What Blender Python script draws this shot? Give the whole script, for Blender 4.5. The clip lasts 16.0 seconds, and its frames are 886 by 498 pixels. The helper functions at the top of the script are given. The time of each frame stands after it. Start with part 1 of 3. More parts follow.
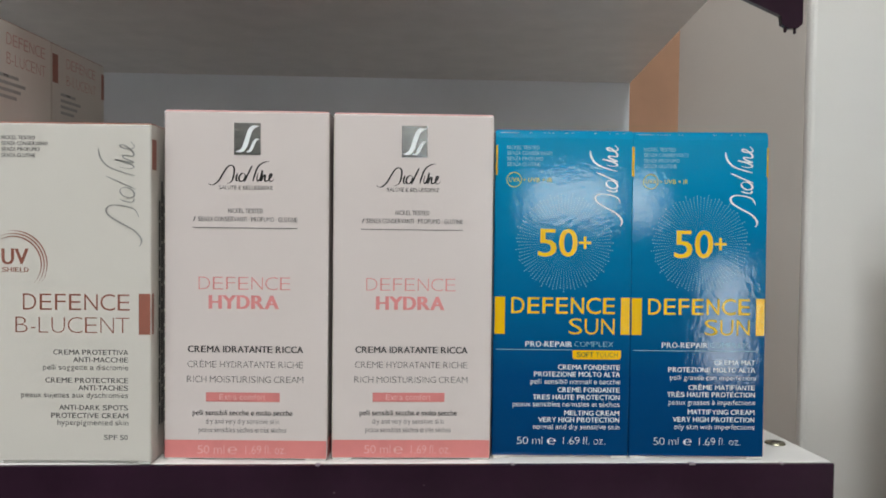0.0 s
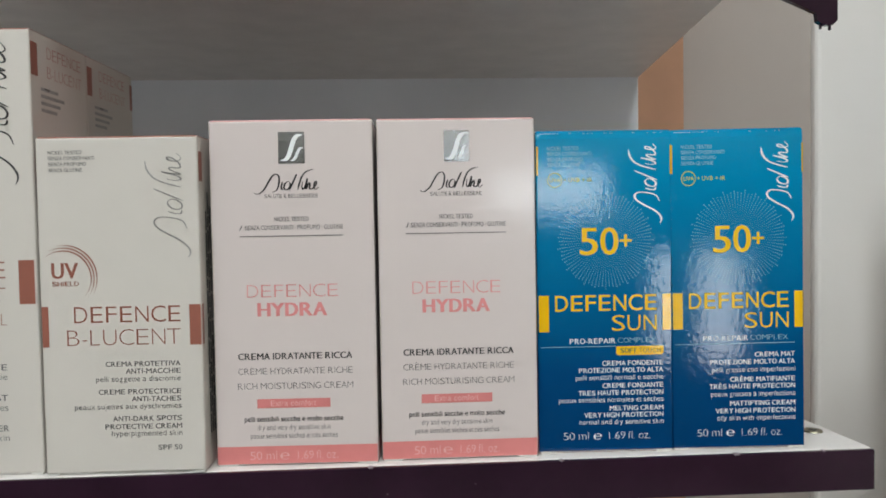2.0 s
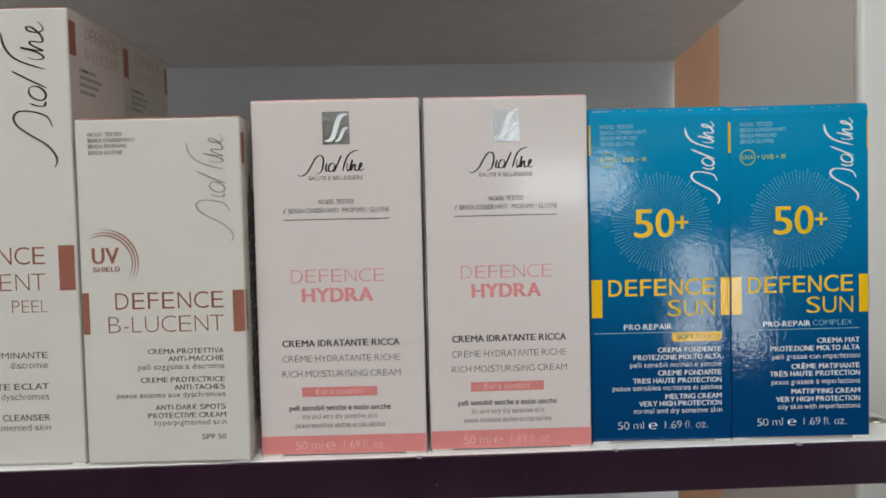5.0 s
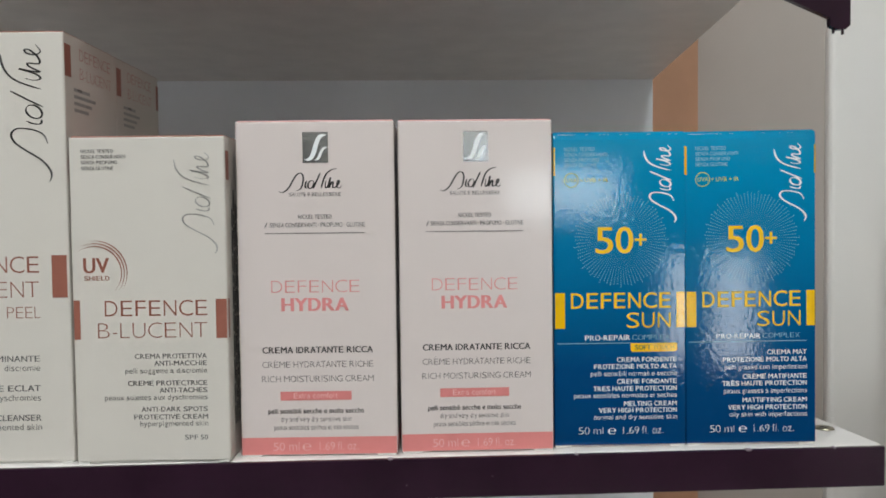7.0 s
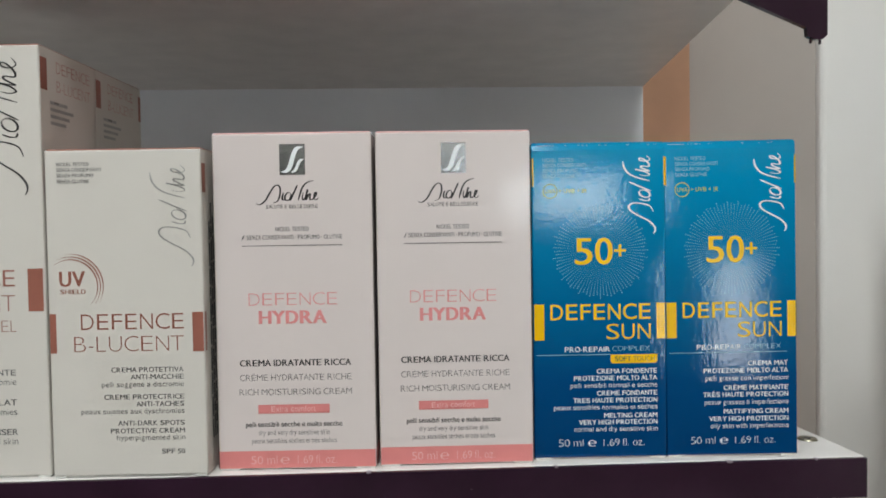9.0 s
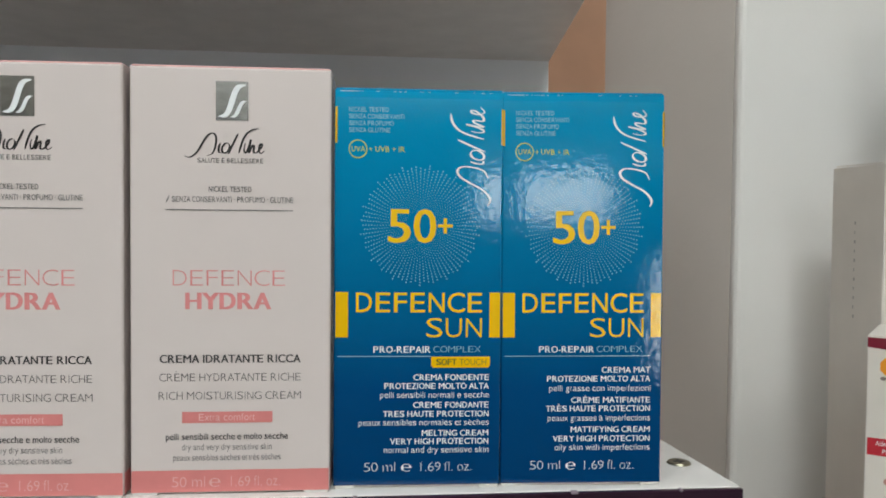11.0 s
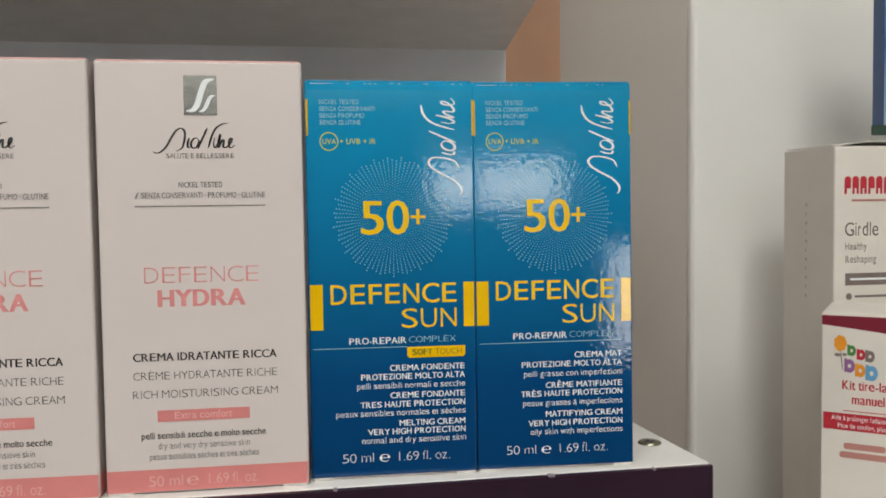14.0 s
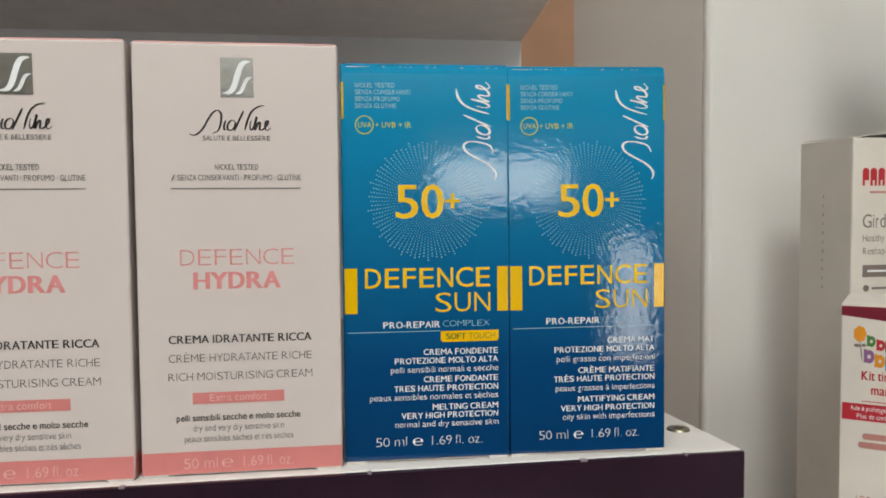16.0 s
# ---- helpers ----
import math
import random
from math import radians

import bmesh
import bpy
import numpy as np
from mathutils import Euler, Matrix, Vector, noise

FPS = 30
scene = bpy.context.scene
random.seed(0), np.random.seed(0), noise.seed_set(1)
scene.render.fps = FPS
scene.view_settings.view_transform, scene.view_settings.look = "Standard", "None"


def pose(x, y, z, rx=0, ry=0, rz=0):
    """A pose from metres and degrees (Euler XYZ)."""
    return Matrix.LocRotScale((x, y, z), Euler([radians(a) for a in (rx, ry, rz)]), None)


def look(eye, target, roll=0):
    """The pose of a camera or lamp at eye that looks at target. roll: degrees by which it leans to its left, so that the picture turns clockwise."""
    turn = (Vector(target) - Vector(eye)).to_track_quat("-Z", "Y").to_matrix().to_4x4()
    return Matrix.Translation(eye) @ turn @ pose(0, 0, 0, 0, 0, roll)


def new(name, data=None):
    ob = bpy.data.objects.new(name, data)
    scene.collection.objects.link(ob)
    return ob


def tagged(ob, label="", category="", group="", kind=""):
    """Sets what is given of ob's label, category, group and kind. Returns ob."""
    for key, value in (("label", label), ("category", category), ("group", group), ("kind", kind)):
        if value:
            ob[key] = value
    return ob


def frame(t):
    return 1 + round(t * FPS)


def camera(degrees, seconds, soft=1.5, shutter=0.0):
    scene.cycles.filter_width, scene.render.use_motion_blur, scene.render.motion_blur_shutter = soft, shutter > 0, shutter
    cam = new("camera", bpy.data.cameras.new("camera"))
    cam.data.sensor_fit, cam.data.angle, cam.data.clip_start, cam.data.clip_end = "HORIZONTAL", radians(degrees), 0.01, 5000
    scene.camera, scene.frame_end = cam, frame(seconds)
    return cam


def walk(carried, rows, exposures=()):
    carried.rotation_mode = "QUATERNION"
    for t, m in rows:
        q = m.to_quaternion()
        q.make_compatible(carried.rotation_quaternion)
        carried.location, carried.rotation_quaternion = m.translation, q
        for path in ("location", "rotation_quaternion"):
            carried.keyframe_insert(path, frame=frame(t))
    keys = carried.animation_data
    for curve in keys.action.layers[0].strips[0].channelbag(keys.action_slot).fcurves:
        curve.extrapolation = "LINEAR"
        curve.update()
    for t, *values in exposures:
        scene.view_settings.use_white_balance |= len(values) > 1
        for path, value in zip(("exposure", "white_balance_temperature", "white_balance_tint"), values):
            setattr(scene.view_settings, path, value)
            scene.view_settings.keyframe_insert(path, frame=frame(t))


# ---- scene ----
import functools

cam = camera(57.04, 16.0, soft=1.8)
PATH = [
    (0, (0.01009, -0.00873, 1.28964), (0.0312, 1.9901, 1.2236), 0.67),
    (0.5, (0.00242, -0.01140, 1.29033), (0.0389, 1.9871, 1.2221), 0.23),
    (1, (-0.00276, -0.01288, 1.28832), (0.0453, 1.9853, 1.2178), 0.03),
    (1.5, (-0.00226, -0.01226, 1.29365), (0.0535, 1.9855, 1.2162), -0.26),
    (2, (-0.01010, -0.01225, 1.29255), (0.0395, 1.9856, 1.2140), -0.98),
    (2.5, (-0.01598, -0.01118, 1.28670), (0.0140, 1.9869, 1.2035), -1.62),
    (3, (-0.01370, -0.00790, 1.28789), (-0.0070, 1.9902, 1.2017), -2.21),
    (3.5, (-0.01263, -0.00590, 1.28806), (-0.0209, 1.9918, 1.1928), -2.73),
    (5.8, (-0.02422, -0.00175, 1.28912), (-0.0135, 1.9962, 1.1985), -0.76),
    (6, (-0.02054, -0.00492, 1.28931), (-0.0093, 1.9932, 1.2030), -0.79),
    (6.5, (-0.01334, -0.01072, 1.29489), (0.0034, 1.9877, 1.2175), -0.80),
    (7, (-0.01277, -0.01994, 1.29173), (0.0068, 1.9785, 1.2158), -0.67),
    (7.5, (-0.00994, -0.02338, 1.28956), (0.0033, 1.9749, 1.2073), -0.67),
    (8, (-0.01204, -0.02223, 1.29703), (-0.0067, 1.9761, 1.2151), -1.04),
    (8.2, (-0.01348, -0.02134, 1.29599), (-0.0092, 1.9773, 1.2233), -1.11),
    (10.3, (0.02748, 0.00685, 1.29262), (0.1034, 2.0044, 1.2297), 0.28),
    (10.5, (0.03183, 0.01758, 1.29038), (0.1220, 2.0144, 1.2234), 0.49),
    (11, (0.04886, 0.04358, 1.28415), (0.1736, 2.0385, 1.2160), 0.56),
    (11.5, (0.05333, 0.05563, 1.28156), (0.2155, 2.0477, 1.2091), 0.44),
    (12, (0.04814, 0.05893, 1.28080), (0.2438, 2.0478, 1.2024), -0.00),
    (12.5, (0.04902, 0.05717, 1.28174), (0.2644, 2.0437, 1.1958), -0.33),
    (13, (0.04833, 0.05268, 1.28089), (0.2782, 2.0375, 1.1943), -0.65),
    (13.5, (0.04571, 0.04729, 1.28184), (0.2823, 2.0310, 1.1879), -0.71),
    (14, (0.04295, 0.04251, 1.28425), (0.2800, 2.0263, 1.1921), -0.74),
    (14.5, (0.04044, 0.04402, 1.28083), (0.2751, 2.0281, 1.1893), -0.75),
    (15, (0.04090, 0.04710, 1.27791), (0.2741, 2.0310, 1.1787), -0.75),
    (15.5, (0.03704, 0.04726, 1.27765), (0.2737, 2.0306, 1.1761), -0.62),
    (16, (0.03267, 0.04370, 1.28109), (0.2698, 2.0269, 1.1770), -0.44),
]
walk(cam, [(t, look(eye, target, roll)) for t, eye, target, roll in PATH],
     exposures=((0.0, -0.04, 6500, 9), (2.0, -0.04, 6500, 9), (3.5, -0.12, 6500, 9), (6.0, -0.16, 6500, 9), (7.0, -0.06, 6500, 9), (8.2, -0.04, 6500, 9),
                (10.5, -0.06, 6450, 7), (11.5, -0.01, 6650, 8), (13.0, -0.01, 6850, 10), (15.2, -0.06, 6950, 10), (16.0, -0.01, 6950, 10)))


# ---- world, sun, large lights ----
world = bpy.data.worlds.new("world")
scene.world = world
world.use_nodes = True
sky = world.node_tree.nodes.new("ShaderNodeTexSky")
sky.sky_type, sky.sun_disc = "NISHITA", False
sky.sun_elevation, sky.sun_rotation = radians(35), radians(150)
background = world.node_tree.nodes["Background"]
background.inputs[1].default_value = 0.06
world.node_tree.links.new(sky.outputs[0], background.inputs[0])


def area_lamp(name, at, size_x, size_y, watts, colour, rx, rz=0.0):
    data = bpy.data.lights.new(name, "AREA")
    data.shape, data.size, data.size_y, data.energy, data.color = "RECTANGLE", size_x, size_y, watts, colour
    ob = new(name, data)
    ob.matrix_world = pose(*at, rx, 0, rz)
    return ob


WINDOW_LIGHT = 9.5
CEILING_WATTS = 7.0
LAMPS = ((-0.8, -0.75, 1.6), (0.1, -0.7, 2.3), (0.15, -2.4, 2.2))
for lamp_x, lamp_y, lamp_share in LAMPS:
    area_lamp("ceiling_lamp", (lamp_x, lamp_y, 2.62), 0.58, 0.58, CEILING_WATTS * lamp_share, (0.91, 0.99, 1.0), 0)


# ---- materials ----
def srgb(r, g, b):
    return tuple(((c / 255 + 0.055) / 1.055) ** 2.4 if c > 10 else c / 255 / 12.92 for c in (r, g, b)) + (1.0,)


def material(name, colour, rough=0.5, metal=0.0, vary=0.06, scale=60.0, bump=0.0, bump_scale=300.0, coat=0.0, wave=0.0, wave_scale=30.0,
             stops=None, specular=0.5, fleck=None, uneven=0.07):
    """A surface with two scales of colour change, uneven gloss, fine relief and broad waviness. stops: (height in m, colour) up the object."""
    m = bpy.data.materials.new(name)
    m.use_nodes = True
    nodes, links = m.node_tree.nodes, m.node_tree.links
    base = nodes["Principled BSDF"]
    base.inputs["Metallic"].default_value = metal
    base.inputs["Coat Weight"].default_value = coat
    base.inputs["Coat Roughness"].default_value = 0.08
    base.inputs["Specular IOR Level"].default_value = specular
    where = nodes.new("ShaderNodeTexCoord")

    def field(size, detail, rough_by=0.55):
        n = nodes.new("ShaderNodeTexNoise")
        n.inputs["Scale"].default_value, n.inputs["Detail"].default_value, n.inputs["Roughness"].default_value = size, detail, rough_by
        links.new(where.outputs["Object"], n.inputs["Vector"])
        return n

    if stops:
        split = nodes.new("ShaderNodeSeparateXYZ")
        links.new(where.outputs["Object"], split.inputs[0])
        ramp = nodes.new("ShaderNodeValToRGB")
        low, high = stops[0][0], stops[-1][0]
        reach = nodes.new("ShaderNodeMapRange")
        reach.inputs["From Min"].default_value, reach.inputs["From Max"].default_value = low, high
        links.new(split.outputs["Z"], reach.inputs["Value"])
        links.new(reach.outputs[0], ramp.inputs[0])
        while len(ramp.color_ramp.elements) < len(stops):
            ramp.color_ramp.elements.new(0.5)
        for e, (h, c) in zip(ramp.color_ramp.elements, stops):
            e.position, e.color = (h - low) / (high - low), c
        source = ramp.outputs[0]
    else:
        plain = nodes.new("ShaderNodeRGB")
        plain.outputs[0].default_value = colour
        source = plain.outputs[0]
    for size, detail, amount in ((scale, 4.0, vary), (scale / 11, 2.0, vary * 0.8)):
        n = field(size, detail)
        span = nodes.new("ShaderNodeMapRange")
        span.inputs["From Min"].default_value, span.inputs["From Max"].default_value = 0.3, 0.7
        span.inputs["To Min"].default_value, span.inputs["To Max"].default_value = 1 - amount, 1 + amount * 0.6
        links.new(n.outputs["Fac"], span.inputs["Value"])
        mix = nodes.new("ShaderNodeMix")
        mix.data_type, mix.blend_type = "RGBA", "MULTIPLY"
        mix.inputs[0].default_value = 1.0
        links.new(source, mix.inputs[6])
        links.new(span.outputs[0], mix.inputs[7])
        source = mix.outputs[2]
    if fleck:
        n = field(fleck[0], 3.0, 0.7)
        cut = nodes.new("ShaderNodeMapRange")
        cut.inputs["From Min"].default_value, cut.inputs["From Max"].default_value = fleck[1], fleck[1] + 0.05
        links.new(n.outputs["Fac"], cut.inputs["Value"])
        mix = nodes.new("ShaderNodeMix")
        mix.data_type = "RGBA"
        links.new(cut.outputs[0], mix.inputs[0])
        links.new(source, mix.inputs[6])
        mix.inputs[7].default_value = fleck[2]
        source = mix.outputs[2]
    links.new(source, base.inputs["Base Color"])
    gloss = field(scale * 0.7, 3.0)
    span = nodes.new("ShaderNodeMapRange")
    span.inputs["To Min"].default_value, span.inputs["To Max"].default_value = max(rough - uneven, 0.02), min(rough + uneven, 1.0)
    links.new(gloss.outputs["Fac"], span.inputs["Value"])
    links.new(span.outputs[0], base.inputs["Roughness"])
    last = None
    for size, depth, detail in ((bump_scale, bump, 3.0), (wave_scale, wave, 1.5)):
        if depth:
            b = nodes.new("ShaderNodeBump")
            b.inputs["Strength"].default_value, b.inputs["Distance"].default_value = 1.0, depth
            links.new(field(size, detail).outputs["Fac"], b.inputs["Height"])
            if last:
                links.new(last.outputs[0], b.inputs["Normal"])
            last = b
    if last:
        links.new(last.outputs[0], base.inputs["Normal"])
        if coat:
            links.new(last.outputs[0], base.inputs["Coat Normal"])
    return m


def glow(name, colour, strength):
    m = bpy.data.materials.new(name)
    m.use_nodes = True
    base = m.node_tree.nodes["Principled BSDF"]
    base.inputs["Base Color"].default_value = (0.8, 0.8, 0.8, 1)
    base.inputs["Emission Color"].default_value = colour
    base.inputs["Emission Strength"].default_value = strength
    return m


WHITE_LAMINATE = material("white_laminate", (0.66, 0.64, 0.63, 1), 0.42, vary=0.05, scale=25, bump=0.00003, bump_scale=900)
SHELF_TOP = material("shelf_top_laminate", (0.72, 0.675, 0.65, 1), 0.4, vary=0.07, scale=45, bump=0.00004, bump_scale=700)
BACK_PANEL = material("back_panel_laminate", (0.86, 0.87, 0.92, 1), 0.5, vary=0.04, scale=12, bump=0.00003, bump_scale=600)
PLUM_EDGE = material("plum_edge_band", (0.026, 0.010, 0.021, 1), 0.14, specular=0.4, vary=0.25, scale=30, bump=0.00003, bump_scale=400, wave=0.0004, wave_scale=14,
                     fleck=(130, 0.73, (0.16, 0.12, 0.14, 1)))
CHIP = material("chipped_edge", (0.20, 0.15, 0.18, 1), 0.6, vary=0.2, scale=400)
ORANGE_WOOD = material("orange_beech_panel", (0.46, 0.235, 0.135, 1), 0.5, vary=0.12, scale=18, bump=0.00005, bump_scale=300)
PILLAR_PAINT = material("pillar_white_paint", (0.79, 0.75, 0.72, 1), 0.5, vary=0.03, scale=9, bump=0.00008, bump_scale=160)
# darker beige than the pillar front: the splayed side's shade is in the colour
RETURN_SHADED = material("niche_shaded_beige", (0.51, 0.45, 0.41, 1), 0.6, vary=0.05, scale=9, bump=0.0002, bump_scale=160)
ROOM_PAINT = material("room_wall_paint", (0.70, 0.66, 0.60, 1), 0.7, vary=0.05, scale=4, bump=0.0004, bump_scale=80)
DARK_FITTING = material("dark_shop_fitting", (0.06, 0.055, 0.052, 1), 0.5, vary=0.2, scale=6)
FLOOR_TILE = material("floor_tile", (0.44, 0.41, 0.38, 1), 0.35, vary=0.15, scale=5, bump=0.0003, bump_scale=50)
CEILING_PAINT = material("ceiling_paint", (0.78, 0.77, 0.74, 1), 0.8, vary=0.03, scale=6)
PEARL_BOARD = material("pearl_white_board", (0.665, 0.58, 0.56, 1), 0.26, uneven=0.01, coat=0.5, vary=0.008, scale=90, bump=0.000008, bump_scale=1500, wave=0.00012, wave_scale=22, specular=0.5)
MATT_BOARD = material("matt_white_board", (0.61, 0.565, 0.52, 1), 0.45, uneven=0.02, vary=0.01, scale=90, bump=0.000012, bump_scale=1300, wave=0.00015, wave_scale=20)
WHITE_BOARD = material("plain_white_board", (0.72, 0.66, 0.60, 1), 0.42, vary=0.04, scale=40, bump=0.00002, bump_scale=900, wave=0.0004, wave_scale=20)
RAW_BOARD = material("unprinted_board_edge", (0.62, 0.60, 0.57, 1), 0.75, vary=0.15, scale=250)
BLUE_BOARD = material("glossy_blue_board", (0, 0.15, 0.3, 1), 0.035, vary=0.03, scale=120, bump=0.000034, bump_scale=500, wave=0.00005, wave_scale=45,
                      specular=0.42, uneven=0.015,
                      stops=((0.0, (0.001, 0.040, 0.135, 1)), (0.03, (0.001, 0.056, 0.175, 1)), (0.062, (0.001, 0.130, 0.29, 1)), (0.1188, (0.001, 0.275, 0.50, 1))))
PINK_INK = material("pink_ink", srgb(214, 130, 128), 0.35, vary=0.05, scale=150)
PALE_PINK_INK = material("pale_pink_ink", srgb(224, 172, 170), 0.3, vary=0.04, scale=150)
PINK_TEXT = material("pink_lettering", srgb(222, 140, 140), 0.4, vary=0.05, scale=200)
BROWN_INK = material("copper_brown_ink", srgb(150, 92, 78), 0.4, vary=0.06, scale=200)
BLACK_INK = material("black_ink", (0.035, 0.032, 0.034, 1), 0.4, vary=0.1, scale=300)
GREY_INK = material("grey_ink", (0.125, 0.118, 0.118, 1), 0.45, vary=0.1, scale=300)
PALE_GREY_INK = material("silver_grey_ink", (0.34, 0.33, 0.32, 1), 0.3, metal=0.3, vary=0.1, scale=200)
FAINT_INK = material("faint_grey_ink", (0.44, 0.40, 0.37, 1), 0.45, vary=0.1, scale=200)
NAVY_SHADE = material("navy_side_shade", srgb(52, 84, 128), 0.3, vary=0.08, scale=90)
SILVER_FOIL = material("silver_foil", (0.72, 0.74, 0.76, 1), 0.2, metal=1.0, vary=0.12, scale=120, bump=0.00005, bump_scale=260)
YELLOW_INK = material("yellow_ink", srgb(234, 190, 24), 0.25, vary=0.05, scale=200)
YELLOW_BAR = material("yellow_bar_ink", srgb(238, 188, 14), 0.16, vary=0.05, scale=150, coat=0.3)
LIME_INK = material("lime_yellow_ink", srgb(205, 205, 70), 0.25, vary=0.05, scale=200)
GREEN_INK = material("green_lettering", srgb(74, 92, 20), 0.3, vary=0.05, scale=200)
WHITE_INK = material("white_ink", (0.84, 0.86, 0.87, 1), 0.3, vary=0.05, scale=200)
DOT_INK = material("sunburst_dot_ink", (0.24, 0.54, 0.66, 1), 0.2, vary=0.05, scale=200)
PALE_BLUE_INK = material("pale_blue_ink", (0.30, 0.56, 0.66, 1), 0.25, vary=0.05, scale=200)
STEEL = material("worn_steel", (0.30, 0.27, 0.20, 1), 0.38, metal=1.0, vary=0.2, scale=300, bump=0.00008, bump_scale=900)
RED_INK = material("red_ink", srgb(190, 40, 55), 0.35, vary=0.06, scale=120)
BURGUNDY_INK = material("burgundy_ink", srgb(122, 28, 48), 0.35, vary=0.06, scale=120)
TAUPE_INK = material("taupe_ink", srgb(128, 112, 108), 0.4, vary=0.06, scale=120)
ROSE_INK = material("dusty_rose_ink", srgb(188, 128, 120), 0.4, vary=0.06, scale=120)
LEAF_INK = material("leaf_green_ink", srgb(70, 125, 60), 0.4, vary=0.06, scale=120)
ORANGE_INK = material("orange_ink", srgb(232, 148, 40), 0.4, vary=0.06, scale=120)
PURPLE_INK = material("purple_ink", srgb(142, 96, 142), 0.4, vary=0.06, scale=120)
SKY_INK = material("sky_blue_ink", srgb(96, 158, 200), 0.4, vary=0.06, scale=120)
SKY_BOARD = material("sky_blue_board", srgb(84, 138, 186), 0.3, vary=0.08, scale=60, wave=0.0003,
                     stops=((0.0, srgb(150, 180, 205)), (0.05, srgb(60, 110, 165)), (0.075, srgb(90, 145, 190)), (0.08, srgb(215, 208, 198)), (0.14, srgb(215, 208, 198))))
CLEAR_GLASS = bpy.data.materials.new("clear_glass")
CLEAR_GLASS.use_nodes = True
CLEAR_GLASS.node_tree.nodes["Principled BSDF"].inputs["Base Color"].default_value = (0.86, 0.95, 0.91, 1)
CLEAR_GLASS.node_tree.nodes["Principled BSDF"].inputs["Transmission Weight"].default_value = 1.0
CLEAR_GLASS.node_tree.nodes["Principled BSDF"].inputs["Roughness"].default_value = 0.03
GLASS_EDGE = material("green_glass_edge", (0.012, 0.05, 0.035, 1), 0.1, vary=0.1, scale=40, coat=0.5)
DAYLIGHT = glow("daylight_outside", (0.86, 0.94, 1.0, 1), WINDOW_LIGHT)
LAMP_GLOW = glow("lamp_diffuser", (0.95, 0.99, 1.0, 1), 4.0)
ALUMINIUM = material("window_aluminium", (0.55, 0.55, 0.54, 1), 0.35, metal=1.0, vary=0.06, scale=40)


# ---- building helpers ----
def mesh_of(bm, name, mat, smooth=False):
    data = bpy.data.meshes.new(name)
    bm.to_mesh(data)
    bm.free()
    data.materials.append(mat)
    if smooth:
        data.shade_smooth()
    return data


def part(name, bm, mat, parent=None, label="", smooth=False):
    ob = new(name, mesh_of(bm, name, mat, smooth))
    ob.parent = parent
    if label:
        ob["label"] = label
    return ob


def block(x0, x1, y0, y1, z0, z1, bevel=0.0, segments=2, bm=None):
    own = bmesh.new()
    bmesh.ops.create_cube(own, size=1.0)
    bmesh.ops.scale(own, vec=(x1 - x0, y1 - y0, z1 - z0), verts=own.verts)
    bmesh.ops.translate(own, vec=((x0 + x1) / 2, (y0 + y1) / 2, (z0 + z1) / 2), verts=own.verts)
    if bevel:
        bmesh.ops.bevel(own, geom=own.edges[:], offset=bevel, segments=segments, affect="EDGES", profile=0.6)
    if bm is None:
        return own
    data = bpy.data.meshes.new("piece")
    own.to_mesh(data)
    own.free()
    bm.from_mesh(data)
    bpy.data.meshes.remove(data)
    return bm


def setting(name, bm, mat, label, at=None):
    ob = part(name, bm, mat)
    if at is not None:
        ob.matrix_world = at
    return tagged(ob, label, name.rsplit("_", 1)[0].replace("_", " ") if name[-1].isdigit() else name.replace("_", " "), kind="structure")


def thing(name, label, category, at, group=""):
    ob = new(name)
    ob.empty_display_size = 0.02
    ob.matrix_world = at
    return tagged(ob, label, category, group)


def prism(outline, y0, y1):
    """A plate in the x-z plane, from y0 to y1."""
    bm = bmesh.new()
    front = bm.faces.new([bm.verts.new((x, y0, z)) for x, z in outline])
    made = bmesh.ops.extrude_face_region(bm, geom=[front])
    bmesh.ops.translate(bm, vec=(0, y1 - y0, 0), verts=[v for v in made["geom"] if isinstance(v, bmesh.types.BMVert)])
    bmesh.ops.recalc_face_normals(bm, faces=bm.faces)
    return bm


@functools.lru_cache(maxsize=None)
def font_shape(text, weight):
    data = bpy.data.curves.new("lettering", "FONT")
    data.body, data.size, data.offset, data.resolution_u = text, 1.0, weight, 3
    ob = bpy.data.objects.new("lettering", data)
    mesh = bpy.data.meshes.new_from_object(ob)
    places = [tuple(v.co[:2]) for v in mesh.vertices]
    faces = [tuple(p.vertices) for p in mesh.polygons]
    bpy.data.objects.remove(ob)
    bpy.data.curves.remove(data)
    bpy.data.meshes.remove(mesh)
    return places, faces


CAPITAL = max(y for _, y in font_shape("H", 0.0)[0])
X_HEIGHT = max(y for _, y in font_shape("x", 0.0)[0])
ASCENDER = max(y for _, y in font_shape("d", 0.0)[0])
X_LIFT = 0.73 * CAPITAL / X_HEIGHT
ADVANCE = {ch: wide / 1000 for wide, run in ((222, "ijl"), (191, "'"), (278, "If t.,·"), (333, "r-"), (500, "Jckszvxy"), (556, "Labdeghnopqu0123456789"), (584, "+"),
                                             (611, "FTZ"), (667, "ABEKPSVXY"), (722, "CDHNRUw"), (778, "GOQ"), (833, "Mm"), (944, "W"), (800, "\u212e")) for ch in run}
PLAIN = dict(zip("ÈÉèéàç", "EEeeac"))


def bearing(ch):
    return 0.012 if ch in "AVWXYTvwxytf" else 0.042 if ch in "COGQSceosazZJ023456789" else 0.072


